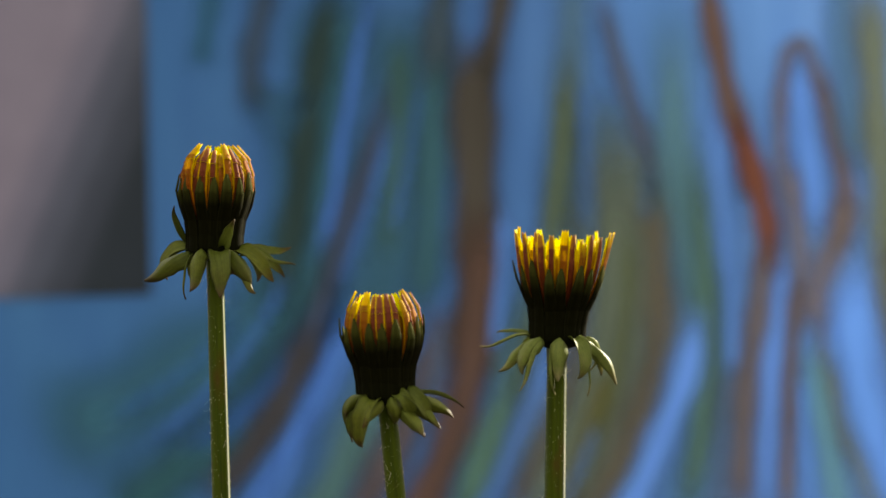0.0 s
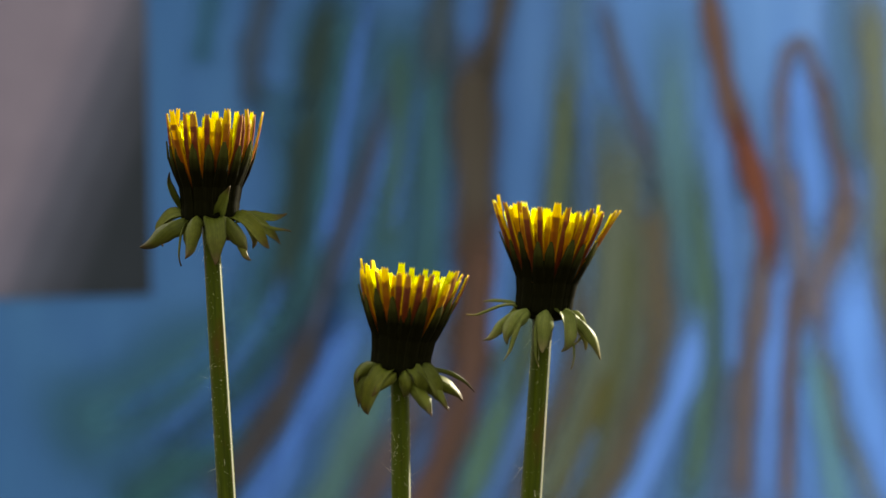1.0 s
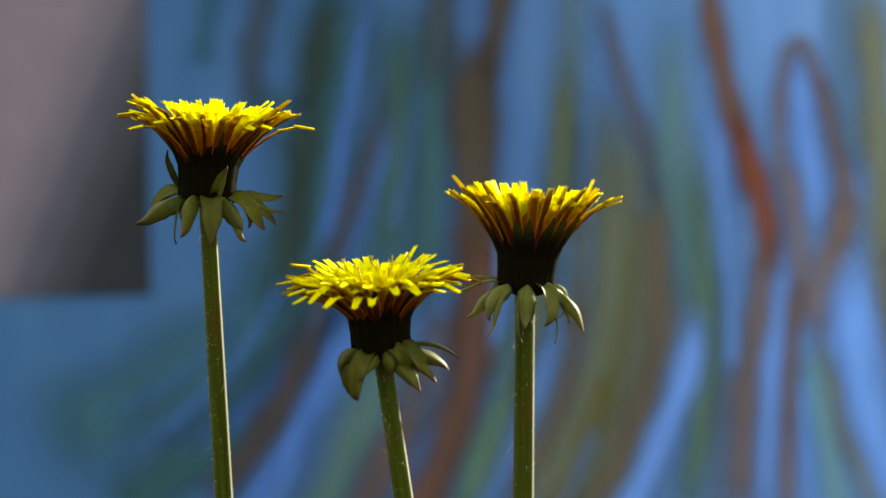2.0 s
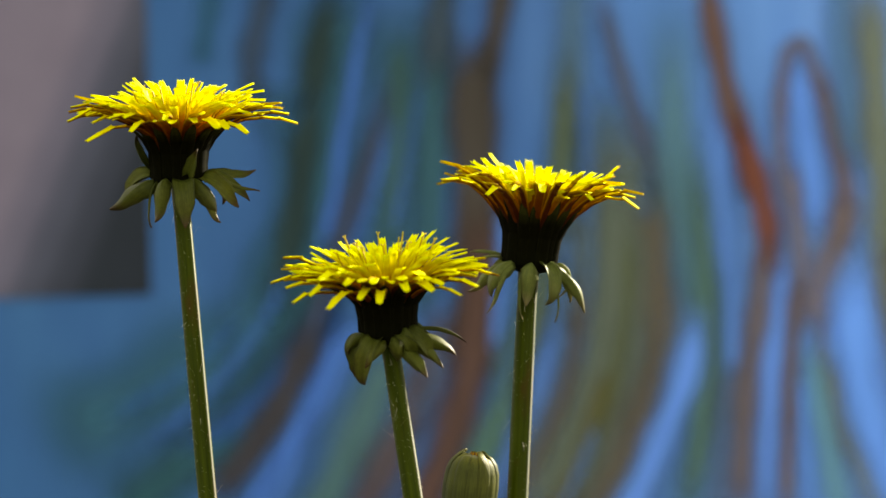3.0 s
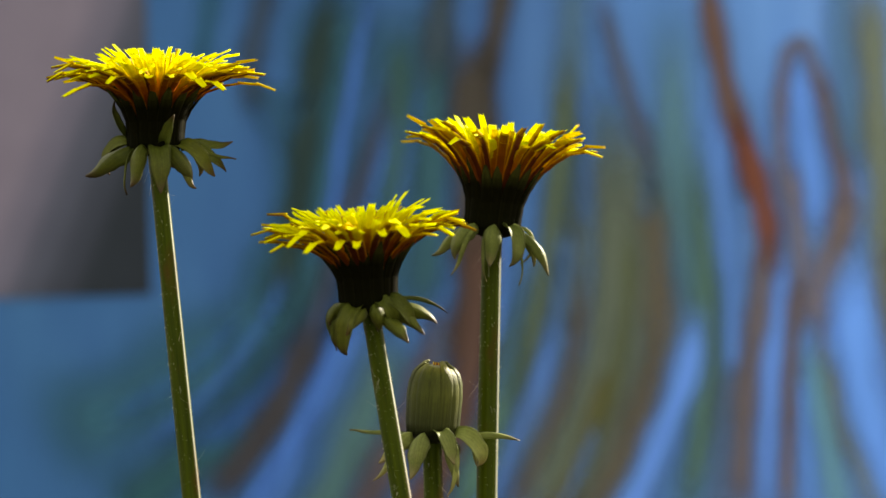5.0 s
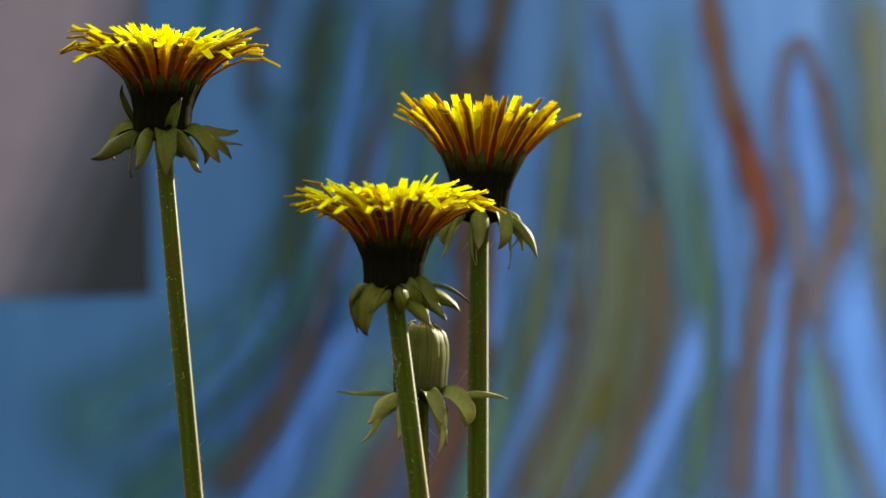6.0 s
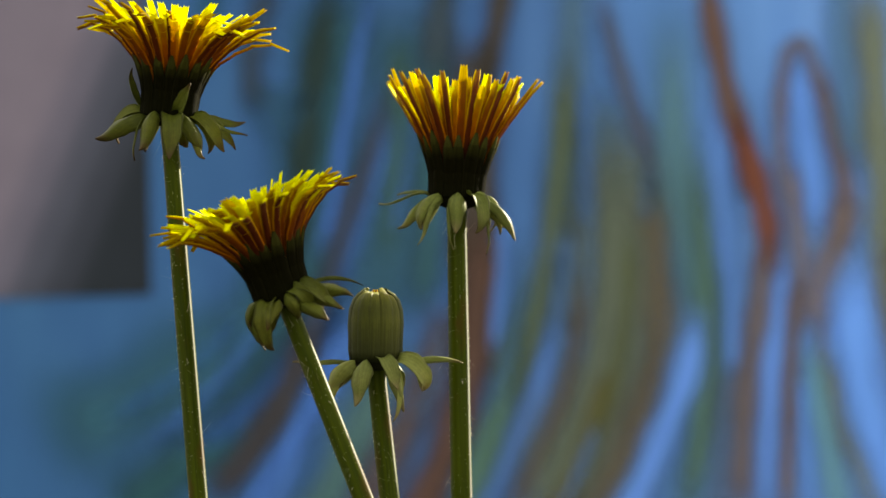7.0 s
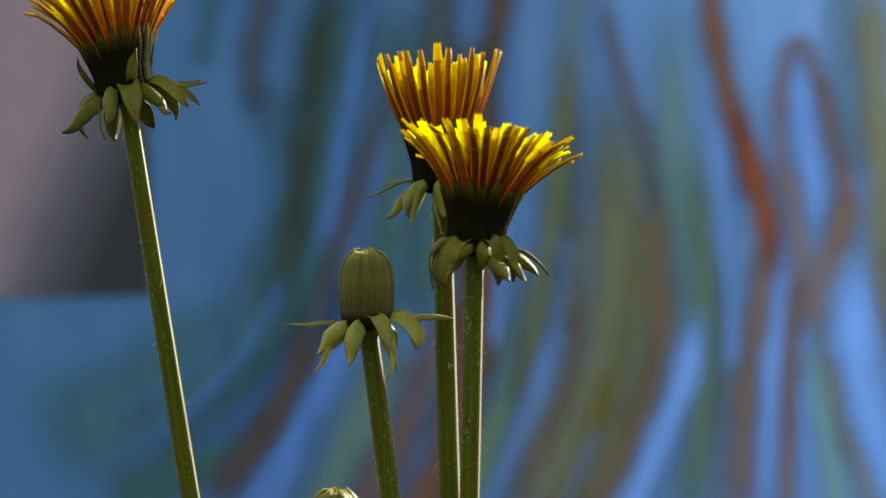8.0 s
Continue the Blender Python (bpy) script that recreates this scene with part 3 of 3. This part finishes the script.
class Plant:
    """One plant: its stem, its head and all that the head carries, in plan units of its own distance."""

    def __init__(self, y, stem_len, stem_r, bow, seed, size=1.0):
        self.y, self.unit, self.len = y, PER * (AWAY + y), stem_len
        self.hu = self.unit * size                 # the unit of the head
        self.rng = random.Random(seed)
        self.top = new("dandelion")
        u = self.unit
        self.stem = part("stem", stem_mesh(u, stem_len, stem_r, bow), self.top, "smooth green hollow stem")
        wool = part("stem_wool", hair_mesh(u, stem_len, stem_r, bow, self.rng, 80), self.stem, "fine pale hairs")
        tagged(wool, kind="stuff")
        down = part("stem_down", fuzz_mesh(u, stem_len, stem_r, bow, random.Random(seed + 500), 500), self.stem, "short pale down")
        tagged(down, kind="stuff")
        self.moving = []
        self.growth = [(0.0, 0.91), (1.0, 0.88), (1.5, 0.94), (3.0, 1.13), (4.5, 1.13), (6.0, 1.19), (8.0, 1.20)]     # how far the petals have slid out

    def place(self, px, py):
        return Vector(((px - 784) * self.unit, self.y, EYE_Z + (441 - py) * self.unit))

    def sepals(self, rows, skin=None, slim=1.0):
        skin = skin or MAT_SEPAL
        for az, c0, c1, ln, w, h, *tw in rows:
            tw = tw[0] if tw else 0
            c0 -= 24 if c0 > 90 else 0               # each leaves the neck level, then bends over its shoulder
            me = sepal_mesh(self.hu, ln * (0.90 if abs(az) < 50 else 0.82), w * slim, c0, c1, tw * 0.7 + self.rng.uniform(-34, 34), self.rng.uniform(0, 6), skin)
            r = 47 if h < 12 else 50
            part("sepal", me, self.head, "", blade_pose(r * self.hu, h * self.hu, radians(az), radians(c0), radians(self.rng.uniform(-9, 9) + tw * 0.6)))

    def paths(self, rows):
        """Keys the plant: rows of t, head x, head y, stem lean, head lean, head nod."""
        whole, head = [], []
        for t, px, py, lean, tilt, nod in rows:
            turn = Matrix.Rotation(radians(-lean), 4, "Y")
            foot = self.place(px, py) - (turn @ Vector((0, 0, self.len * self.unit)))
            whole.append((t, Matrix.Translation(foot) @ turn))
            head.append((t, Matrix.Translation((0, 0, self.len * self.unit)) @ Matrix.Rotation(radians(tilt + lean), 4, "Y") @ Matrix.Rotation(radians(nod), 4, "X")))
        walk(self.top, whole)
        walk(self.head, head)


def involucre(plant, label):
    prof = [(15, -16), (28, -12), (41, -6), (47, 1), (47.5, 14), (46.5, 34), (46, 50), (41, 58), (26, 62)]
    bm = lathe([(r * plant.hu, h * plant.hu) for r, h in prof], 68, 0.03, 17)
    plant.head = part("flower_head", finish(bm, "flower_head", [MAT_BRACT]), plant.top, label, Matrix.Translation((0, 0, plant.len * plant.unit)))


def flower(plant):
    """The blades of a head, each in rigid pieces that slide and lean out as it opens."""
    u, rng = plant.hu, plant.rng
    names = ("petal_foot", "petal_lower", "petal_middle", "petal_upper", "petal_end", "petal_tip")
    for ring, (count, r, length, width, outer, striped) in enumerate(RINGS):
        kinds = []
        for k in range(4):
            back = ((MAT_PETAL_BACK if k % 2 else MAT_PETAL_BACK_SUNLIT) if ring == 0 else (MAT_PETAL_BACK_SUNLIT if k % 2 else MAT_PETAL_BACK_PALE)) if striped else MAT_PETAL
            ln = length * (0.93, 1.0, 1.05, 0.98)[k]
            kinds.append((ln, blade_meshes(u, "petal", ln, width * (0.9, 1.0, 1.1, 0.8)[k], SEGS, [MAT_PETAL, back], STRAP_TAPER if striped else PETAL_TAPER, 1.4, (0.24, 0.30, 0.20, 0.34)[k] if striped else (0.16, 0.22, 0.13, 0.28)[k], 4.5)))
        shift = rng.random() if ring > 1 else 0.5 * ring
        for j in range(count):
            ln, meshes = rng.choice(kinds)
            az = math.tau * (j + shift + rng.uniform(-0.3, 0.3) * (1.0 if ring else 0.6)) / count
            wild = rng.gauss(0, 1)
            plant.moving.append(dict(kind="petal", obs=[part(n, me, plant.head) for n, me in zip(names, meshes)], r=r + rng.uniform(-2.5, 2.5), az=az, seg=ln / SEGS, ring=ring,
                                     outer=outer, d=(0.5 * wild, 3 * wild, 4 * wild + rng.gauss(0, 2), 5 * wild + rng.gauss(0, 4), 6 * wild + rng.gauss(0, 10)), drop=rng.uniform(-4, 4),
                                     twist=rng.gauss(0, 0.16), late=rng.gauss(0, 0.035), roll=math.sqrt(outer) * rng.uniform(0.3, 1.5)))
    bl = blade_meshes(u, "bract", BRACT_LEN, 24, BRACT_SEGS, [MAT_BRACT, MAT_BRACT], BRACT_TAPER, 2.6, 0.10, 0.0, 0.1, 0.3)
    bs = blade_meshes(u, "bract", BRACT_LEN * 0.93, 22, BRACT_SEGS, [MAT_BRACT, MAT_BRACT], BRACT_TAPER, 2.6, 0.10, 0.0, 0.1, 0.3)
    for j in range(BRACTS):
        me, ln = (bl, BRACT_LEN) if j % 2 else (bs, BRACT_LEN * 0.93)
        plant.moving.append(dict(kind="bract", obs=[part(n, m, plant.head) for n, m in zip(("bract_foot", "bract_lower", "bract_middle", "bract_end", "bract_tip"), me)], r=49.2 + 1.2 * (j % 2),
                                 az=math.tau * (j + rng.uniform(-0.15, 0.15)) / BRACTS, seg=ln / BRACT_SEGS, outer=1.0, d=(0, 0, rng.gauss(0, 2), rng.gauss(0, 3), rng.gauss(0, 5)), drop=rng.uniform(-3, 3), twist=0.0, late=rng.gauss(0, 0.02)))


def stigma(plant, count):
    """Thin forked stigmas that rise from the middle of an open head."""
    u, rng = plant.hu, plant.rng
    bm = bmesh.new()
    for a, b, w in (((0, 0, 0), (0, 0, 64), 1.7), ((0, 0, 64), (3.0, 0, 71), 1.3), ((0, 0, 64), (-3.0, 0, 71), 1.3), ((3.0, 0, 71), (5.2, 0, 70), 1.0), ((-3.0, 0, 71), (-5.2, 0, 70), 1.0)):
        a, b = Vector(a), Vector(b)
        d = (b - a).normalized()
        s = d.cross(Vector((0, 1, 0))).normalized()
        ends = []
        for p in (a, b):
            ends.append([bm.verts.new((p + (s * math.cos(q) + Vector((0, 1, 0)) * math.sin(q)) * w) * u) for q in (0, math.tau / 4, math.pi, math.tau * 3 / 4)])
        for i in range(4):
            bm.faces.new((ends[0][i], ends[0][(i + 1) % 4], ends[1][(i + 1) % 4], ends[1][i]))
    me = finish(bm, "stigma", [MAT_STIGMA])
    for j in range(count):
        r, az = 62 * math.sqrt((j + 0.5) / count), j * 2.39996
        plant.moving.append(dict(kind="stigma", obs=[part("stigma", me, plant.head)], r=r, az=az, top=rng.uniform(84, 106), lean=0.10 + 0.006 * r, twist=rng.uniform(0, 3)))


def open_head(plant, states):
    """Keys every blade of a head: states of t and how far it is open (0 shut, 0.5 a cup, 1 flat)."""
    u = plant.hu
    for b in plant.moving:
        rows = [[] for _ in b["obs"]]
        for t, o in states:
            if b["kind"] == "stigma":
                rise = max(0.0, min(1.0, (o - 0.55) / 0.35))
                r = b["r"] * (0.35 + 0.65 * rise)
                rows[0].append((t, blade_pose(r * u, (40 + (b["top"] - 40) * rise) * u, b["az"], b["lean"] * rise, b["twist"])))
                continue
            oo = max(0.0, min(1.0, o + b["late"] * min(1, 3 * o)))
            seg = b["seg"]
            if b["kind"] == "petal":
                lo, li = table(LEAN_OUT, oo), table(LEAN_IN, oo)
                w = b["outer"]
                k = 0.2 + 0.8 * min(1.0, oo * 1.3)
                row = [p * w + q * (1 - w) + d * k for p, q, d in zip(lo, li, b["d"])]
                grown = table(plant.growth, t)[0] - 1
                slide, spread = (90, 0.45) if grown < 0 else (40, 0.75)
                seg *= 1 + spread * grown
                h = 44 + slide * grown + b["drop"] * k
                if b["ring"] == 1:
                    h -= 9 * max(0.0, 1 - 1.5 * oo)
                elif b["ring"]:
                    h -= 6 * b["ring"] * max(0.0, 1 - 1.5 * oo) + (20 + 8 * b["ring"]) * max(0.0, 1 - 3 * oo)
                h = max(h, 4.0)
                r = b["r"] * (0.97 + 0.03 * min(1.0, 2 * oo)) - 0.42 * max(0.0, 42 - h)       # drawn-in feet stand closer together
            else:
                past = max(0.0, table(plant.growth, t)[0] - 1)
                row = [(p + d) * (1 - 2.0 * past) for p, d in zip(table(LEAN_BRACT, oo), b["d"])]
                seg *= 1 - 1.3 * past         # the bracts draw in as the petals grow past them
                h, r = 1.0 + b["drop"], b["r"]
            n = len(b["obs"])
            for i in range(n):
                lean = bend(row, (i + 0.5) / n)
                if b["kind"] == "petal":
                    lean += radians(table(CURL, oo)[0] * b["roll"]) * (0.0, 0.0, 0.0, 0.12, 0.55, 1.0)[i]
                rows[i].append((t, blade_pose(r * u, h * u, b["az"], lean, b["twist"] * i / n)))
                r += math.sin(lean) * seg
                h += math.cos(lean) * seg
        for ob, rr in zip(b["obs"], rows):
            walk(ob, rr)


def bud_head(plant, label):
    """A shut head: a ribbed barrel wrapped in bracts that meet at the top."""
    u, rng = plant.hu, plant.rng
    prof = [(14, -14), (28, -9), (42, 0), (44, 14), (44, 40), (45, 70), (43, 92), (35, 107), (22, 115), (5, 118)]
    plant.head = part("flower_head", finish(lathe([(r * u, h * u) for r, h in prof], 56, 0.02, 14), "flower_head", [MAT_BUD]), plant.top, label, Matrix.Translation((0, 0, plant.len * plant.unit)))
    for j in range(14):
        path = []
        scale = 1.0 + 0.02 * (j % 2)
        for r, h in ((43, 2), (46, 20), (46.5, 42), (47.5, 66), (45.5, 90), (40, 106), (31, 116), (19, 121 + rng.uniform(-2, 5))):
            path.append(((r - 43) * u, h * u * scale))
        widths = [w * u for w in (24, 26, 26, 26, 25, 22, 17, 9)]
        me = finish(sheet(path, widths, 1.8 * u, 0.085, 0, 1, 7), "bract", [MAT_BUD, MAT_BUD])
        part("bract", me, plant.head, "", blade_pose((43 + 0.4 * (j % 2)) * u, 0, math.tau * j / 14, 0))
    tip = blade_meshes(u, "petal", 40, 8, 1, [MAT_PETAL, MAT_PETAL_BACK], [(0, 1), (1, 0.6)], 1.6, 0.16, 2.0)[0]
    for j in range(9):
        part("petal_tip", tip, plant.head, "", blade_pose(14 * u, (84 + rng.uniform(-3, 4)) * u, math.tau * j / 9, radians(-10)))


# ---- the plants ----
def build_plants():
    tall = Plant(0.0, 1500, 14.5, -1, 11)
    tagged(tall.top, "tall dandelion with yellow head and smooth green stem", "flower", "dandelions")
    involucre(tall, "ribbed green cup of the head, darkened by painted shade")
    tall.sepals([(-90, 106, 160, 112, 34, 3, -35), (-58, 112, 152, 122, 38, -3, -50), (-20, 100, 184, 104, 30, 3), (12, 112, 180, 104, 38, -2, 6), (36, 108, 170, 100, 34, 1, 15),
                 (60, 108, 158, 112, 30, 2, 40), (84, 100, 138, 116, 24, 1, 50), (102, 90, 100, 112, 22, 4, 45), (76, 104, 112, 128, 9, -2, 40), (-92, 52, 14, 100, 18, 8, -30),
                 (24, 66, 20, 66, 22, 9, -60), (160, 100, 150, 90, 34, 0), (-150, 104, 165, 96, 34, 0), (-48, 150, 182, 96, 6, -4), (128, 100, 160, 92, 30, 0), (50, 120, 160, 112, 22, -6, 20)], None, 0.88)
    flower(tall)
    stigma(tall, 14)

    low = Plant(-0.016, 1300, 16.0, 0, 23, 1.04)
    tagged(low.top, "short dandelion with yellow head and twisted outer bracts", "flower", "dandelions")
    involucre(low, "ribbed green cup of the head, darkened by painted shade")
    low.sepals([(-26, 112, 204, 112, 36, 0, -20), (10, 84, 236, 92, 28, 5, 40), (-56, 80, 170, 66, 24, 9, -55), (-86, 80, 196, 118, 12, 2, -40), (42, 84, 178, 88, 28, 10, 60),
                (64, 88, 138, 106, 24, 0, 70), (50, 130, 150, 92, 22, -8, 70), (24, 70, 210, 74, 24, 8, 50), (-8, 120, 168, 70, 22, -2, -60), (90, 70, 126, 128, 8, 8, 30), (30, 150, 140, 84, 26, -12, 45), (150, 96, 150, 90, 34, 0),
                (-150, 96, 160, 90, 34, 0), (112, 104, 160, 84, 28, 0, 30), (-66, 140, 188, 84, 22, -6, -30)], None, 0.88)
    low.growth = [(0.0, 0.85), (1.0, 0.83), (1.5, 0.90), (3.0, 1.02), (4.5, 1.08), (6.0, 1.17), (8.0, 1.17)]
    flower(low)
    stigma(low, 12)

    right = Plant(0.015, 1450, 17.0, -2, 37)
    tagged(right.top, "dandelion with half-open yellow head and drooping pale bracts", "flower", "dandelions")
    involucre(right, "ribbed green cup of the head, darkened by painted shade")
    right.sepals([(-80, 78, 122, 118, 13, 4, -30), (-98, 52, 104, 84, 9, 6, -30), (-40, 100, 176, 100, 36, 2, -22), (-60, 114, 162, 108, 28, -2, -40), (-34, 112, 188, 122, 12, -2, -10), (2, 98, 190, 100, 35, 4),
                  (32, 104, 182, 98, 35, 3, 12), (60, 108, 156, 130, 26, 0, 45), (84, 58, 196, 116, 11, 5, 30), (74, 104, 164, 92, 24, -2, 40), (-14, 158, 190, 110, 6, -8), (64, 164, 176, 110, 4, -10),
                  (150, 96, 150, 90, 34, 0), (-150, 96, 160, 90, 34, 0), (112, 100, 150, 90, 30, 0)], MAT_SEPAL_PALE, 0.82)
    right.growth = [(0.0, 0.90), (1.5, 0.96), (3.0, 1.08), (6.0, 1.14), (8.0, 1.2)]
    flower(right)
    stigma(right, 10)

    bud = Plant(0.006, 1000, 16.5, 0, 41, 1.03)
    tagged(bud.top, "green dandelion bud still shut, with drooping pale bracts", "flower bud", "buds")
    bud_head(bud, "shut ribbed green bud")
    bud.sepals([(-82, 88, 98, 116, 8, 2, -30), (-48, 108, 180, 92, 30, 2, -35), (-16, 104, 188, 104, 30, 4), (16, 96, 184, 78, 26, 8, 14), (-60, 128, 180, 124, 15, -4, -30), (30, 112, 186, 108, 24, 0, 14),
                (58, 98, 170, 104, 32, 4, 40), (84, 84, 82, 130, 13, 5, 40), (40, 132, 186, 116, 11, -6), (150, 96, 160, 90, 32, 0), (-140, 96, 160, 90, 32, 0), (112, 96, 160, 90, 30, 0)], MAT_SEPAL_LIGHT)

    young = Plant(0.012, 600, 15.0, 0, 53)
    tagged(young.top, "small green dandelion bud just coming up", "flower bud", "buds")
    bud_head(young, "shut ribbed green bud")
    young.sepals([(-70, 60, 40, 80, 28, 2), (-20, 50, 20, 80, 30, 4), (30, 56, 30, 80, 30, 3), (80, 60, 50, 80, 28, 2), (140, 56, 40, 80, 30, 2), (-140, 56, 40, 80, 30, 2)])
    return tall, low, right, bud, young


build_ground()
build_board()
TALL, LOW, RIGHT, BUD, YOUNG = build_plants()


def motions():
    TALL.paths([(0.0, 380, 446, 1.7, 1, 0), (0.5, 378, 419, 2.9, 1, 0.6), (1.0, 372, 387, 3.5, 1, 1.2), (1.5, 368, 374, 3.5, 4, 1.8), (1.7, 371, 364, 3.3, 4, 2), (2.3, 352, 338, 3.9, 2, 5.3),
                (2.8, 322, 324, 5.2, 0, 8), (3.0, 317, 315, 5.2, 0, 8), (3.5, 270, 298, 7, -1, 8), (4.0, 285, 286, 5.6, 0, 6.5), (4.5, 269, 274, 6.5, 0, 5), (5.2, 280, 255, 5.6, 1, 2.7),
                (5.8, 287, 240, 5.2, 2, 0.7), (6.0, 287, 234, 5.1, 2, 0), (6.5, 267, 219, 6.2, 1, -1.5), (7.0, 298, 209, 4.6, 6, -3), (7.5, 331, 178, 1.9, 5.5, -6), (7.7, 316, 178, 2.5, 0, -8.4), (8.0, 224, 168, 9.1, -12, -12)])
    open_head(TALL, [(0.0, 0.0), (0.5, 0.05), (1.0, 0.20), (1.5, 0.48), (1.8, 0.62), (2.4, 0.88), (2.8, 0.97), (3.5, 1.0), (4.5, 0.97), (5.2, 0.90), (6.0, 0.80), (6.5, 0.77), (7.0, 0.72), (7.5, 0.64), (8.0, 0.55)])
    LOW.paths([(0.0, 684, 705, 5.6, -3, 1), (0.3, 614, 700, 8, -3, 1.6), (0.5, 598, 700, 9, -3, 2), (0.6, 600, 692, 9, -2, 2.2), (0.8, 655, 674, 5, 2, 2.6), (1.0, 708, 655, 0.5, 7, 3), (1.2, 726, 644, 1.5, 7, 3.4),
               (1.5, 702, 632, 8, 1, 4), (1.7, 650, 636, 11, -6, 4.6), (2.2, 700, 612, 6, -1, 6.2), (2.8, 718, 597, 4, 0, 8), (3.0, 688, 593, 8.5, -3, 8), (3.2, 655, 592, 10, -5, 8), (3.5, 590, 592, 17, -9, 8), (3.7, 590, 586, 16, -8, 7.4),
               (4.0, 638, 568, 10, -4, 6.5), (4.5, 643, 553, 10, -5, 5), (4.7, 648, 549, 10, -5, 4.2), (5.3, 660, 532, 9, -4, 1.8), (5.8, 664, 520, 9, -3, -0.2), (6.0, 697, 512, 7, 0, -1), (6.2, 706, 508, 6, -1, -0.8), (6.5, 657, 517, 12, -11, -0.5),
               (6.7, 580, 527, 17, -16, -0.3), (6.9, 513, 529, 21, -20, -0.1), (7.0, 503, 527, 21.5, -20, 0), (7.1, 504, 520, 21, -17, -2), (7.2, 534, 505, 18, -11, -4), (7.4, 646, 470, 6, 2, -7.3), (7.5, 692, 458, 2.2, 7, -9),
               (7.7, 812, 449, -2, 12, -9), (7.8, 838, 445, -2, 11, -9), (8.0, 841, 440, -1.3, 7, -9)])
    open_head(LOW, [(0.0, 0.06), (0.5, 0.14), (1.0, 0.31), (1.5, 0.60), (1.8, 0.74), (2.4, 0.92), (2.8, 0.99), (3.5, 1.0), (4.0, 0.97), (4.5, 0.90), (5.2, 0.85), (6.0, 0.79), (6.5, 0.76), (7.0, 0.72), (7.5, 0.66), (8.0, 0.60)])
    RIGHT.paths([(0.0, 986, 602, -0.5, 3, 0), (0.5, 948, 578, 0, 4, 0), (1.0, 962, 553, -3.5, 6, 0), (1.5, 948, 530, -1, 4, 0), (1.7, 924, 522, 0.5, 3, 0.4), (2.2, 936, 500, -1, 5, 1.4), (2.8, 938, 476, -2, 7, 2.6), (3.0, 936, 468, -2.5, 7, 3),
                 (3.5, 912, 450, -1.2, 7, 2), (4.0, 903, 436, -1.2, 7, 1), (4.5, 888, 420, -1, 7, 0), (5.2, 866, 400, -0.8, 6, -2.3), (6.0, 848, 380, 0, 4, -5), (6.5, 838, 367, 0, 2, -5.5), (7.0, 808, 354, 1.2, 3, -6), (7.5, 812, 334, 0.6, 4, -6.5), (7.7, 800, 332, 1.0, 1, -6.7), (8.0, 782, 328, 1.7, -2, -7)])
    open_head(RIGHT, [(0.0, 0.20), (0.5, 0.29), (1.0, 0.37), (1.5, 0.50), (1.8, 0.56), (2.4, 0.67), (2.8, 0.73), (3.5, 0.77), (4.5, 0.74), (5.2, 0.68), (6.0, 0.60), (6.5, 0.54), (7.0, 0.47), (7.5, 0.36), (8.0, 0.28)])
    BUD.paths([(0.0, 868, 1290, 0, 2, 0), (1.7, 850, 1085, 0, 4, 0), (2.8, 829, 950, 0, 6, 0), (3.5, 810, 884, 1, 8, 0), (4.0, 789, 851, 1, 8, 0), (4.5, 786, 810, 1, 6, 0), (5.2, 758, 755, 2, 4, 0), (5.8, 735, 712, 2, 3, 0),
               (6.0, 742, 700, 0, 3, 0), (6.2, 708, 690, 2, 2, 0), (6.5, 690, 683, 3, 1, 0), (7.0, 664, 642, 6, 1, 0), (7.5, 664, 605, 4, 0, 0), (8.0, 650, 571, 7.6, -1, 0)])
    YOUNG.paths([(0.0, 590, 1260, 0, 0, 0), (6.0, 592, 1090, 0, 0, 0), (8.0, 594, 990, 0, 0, 0)])


motions()
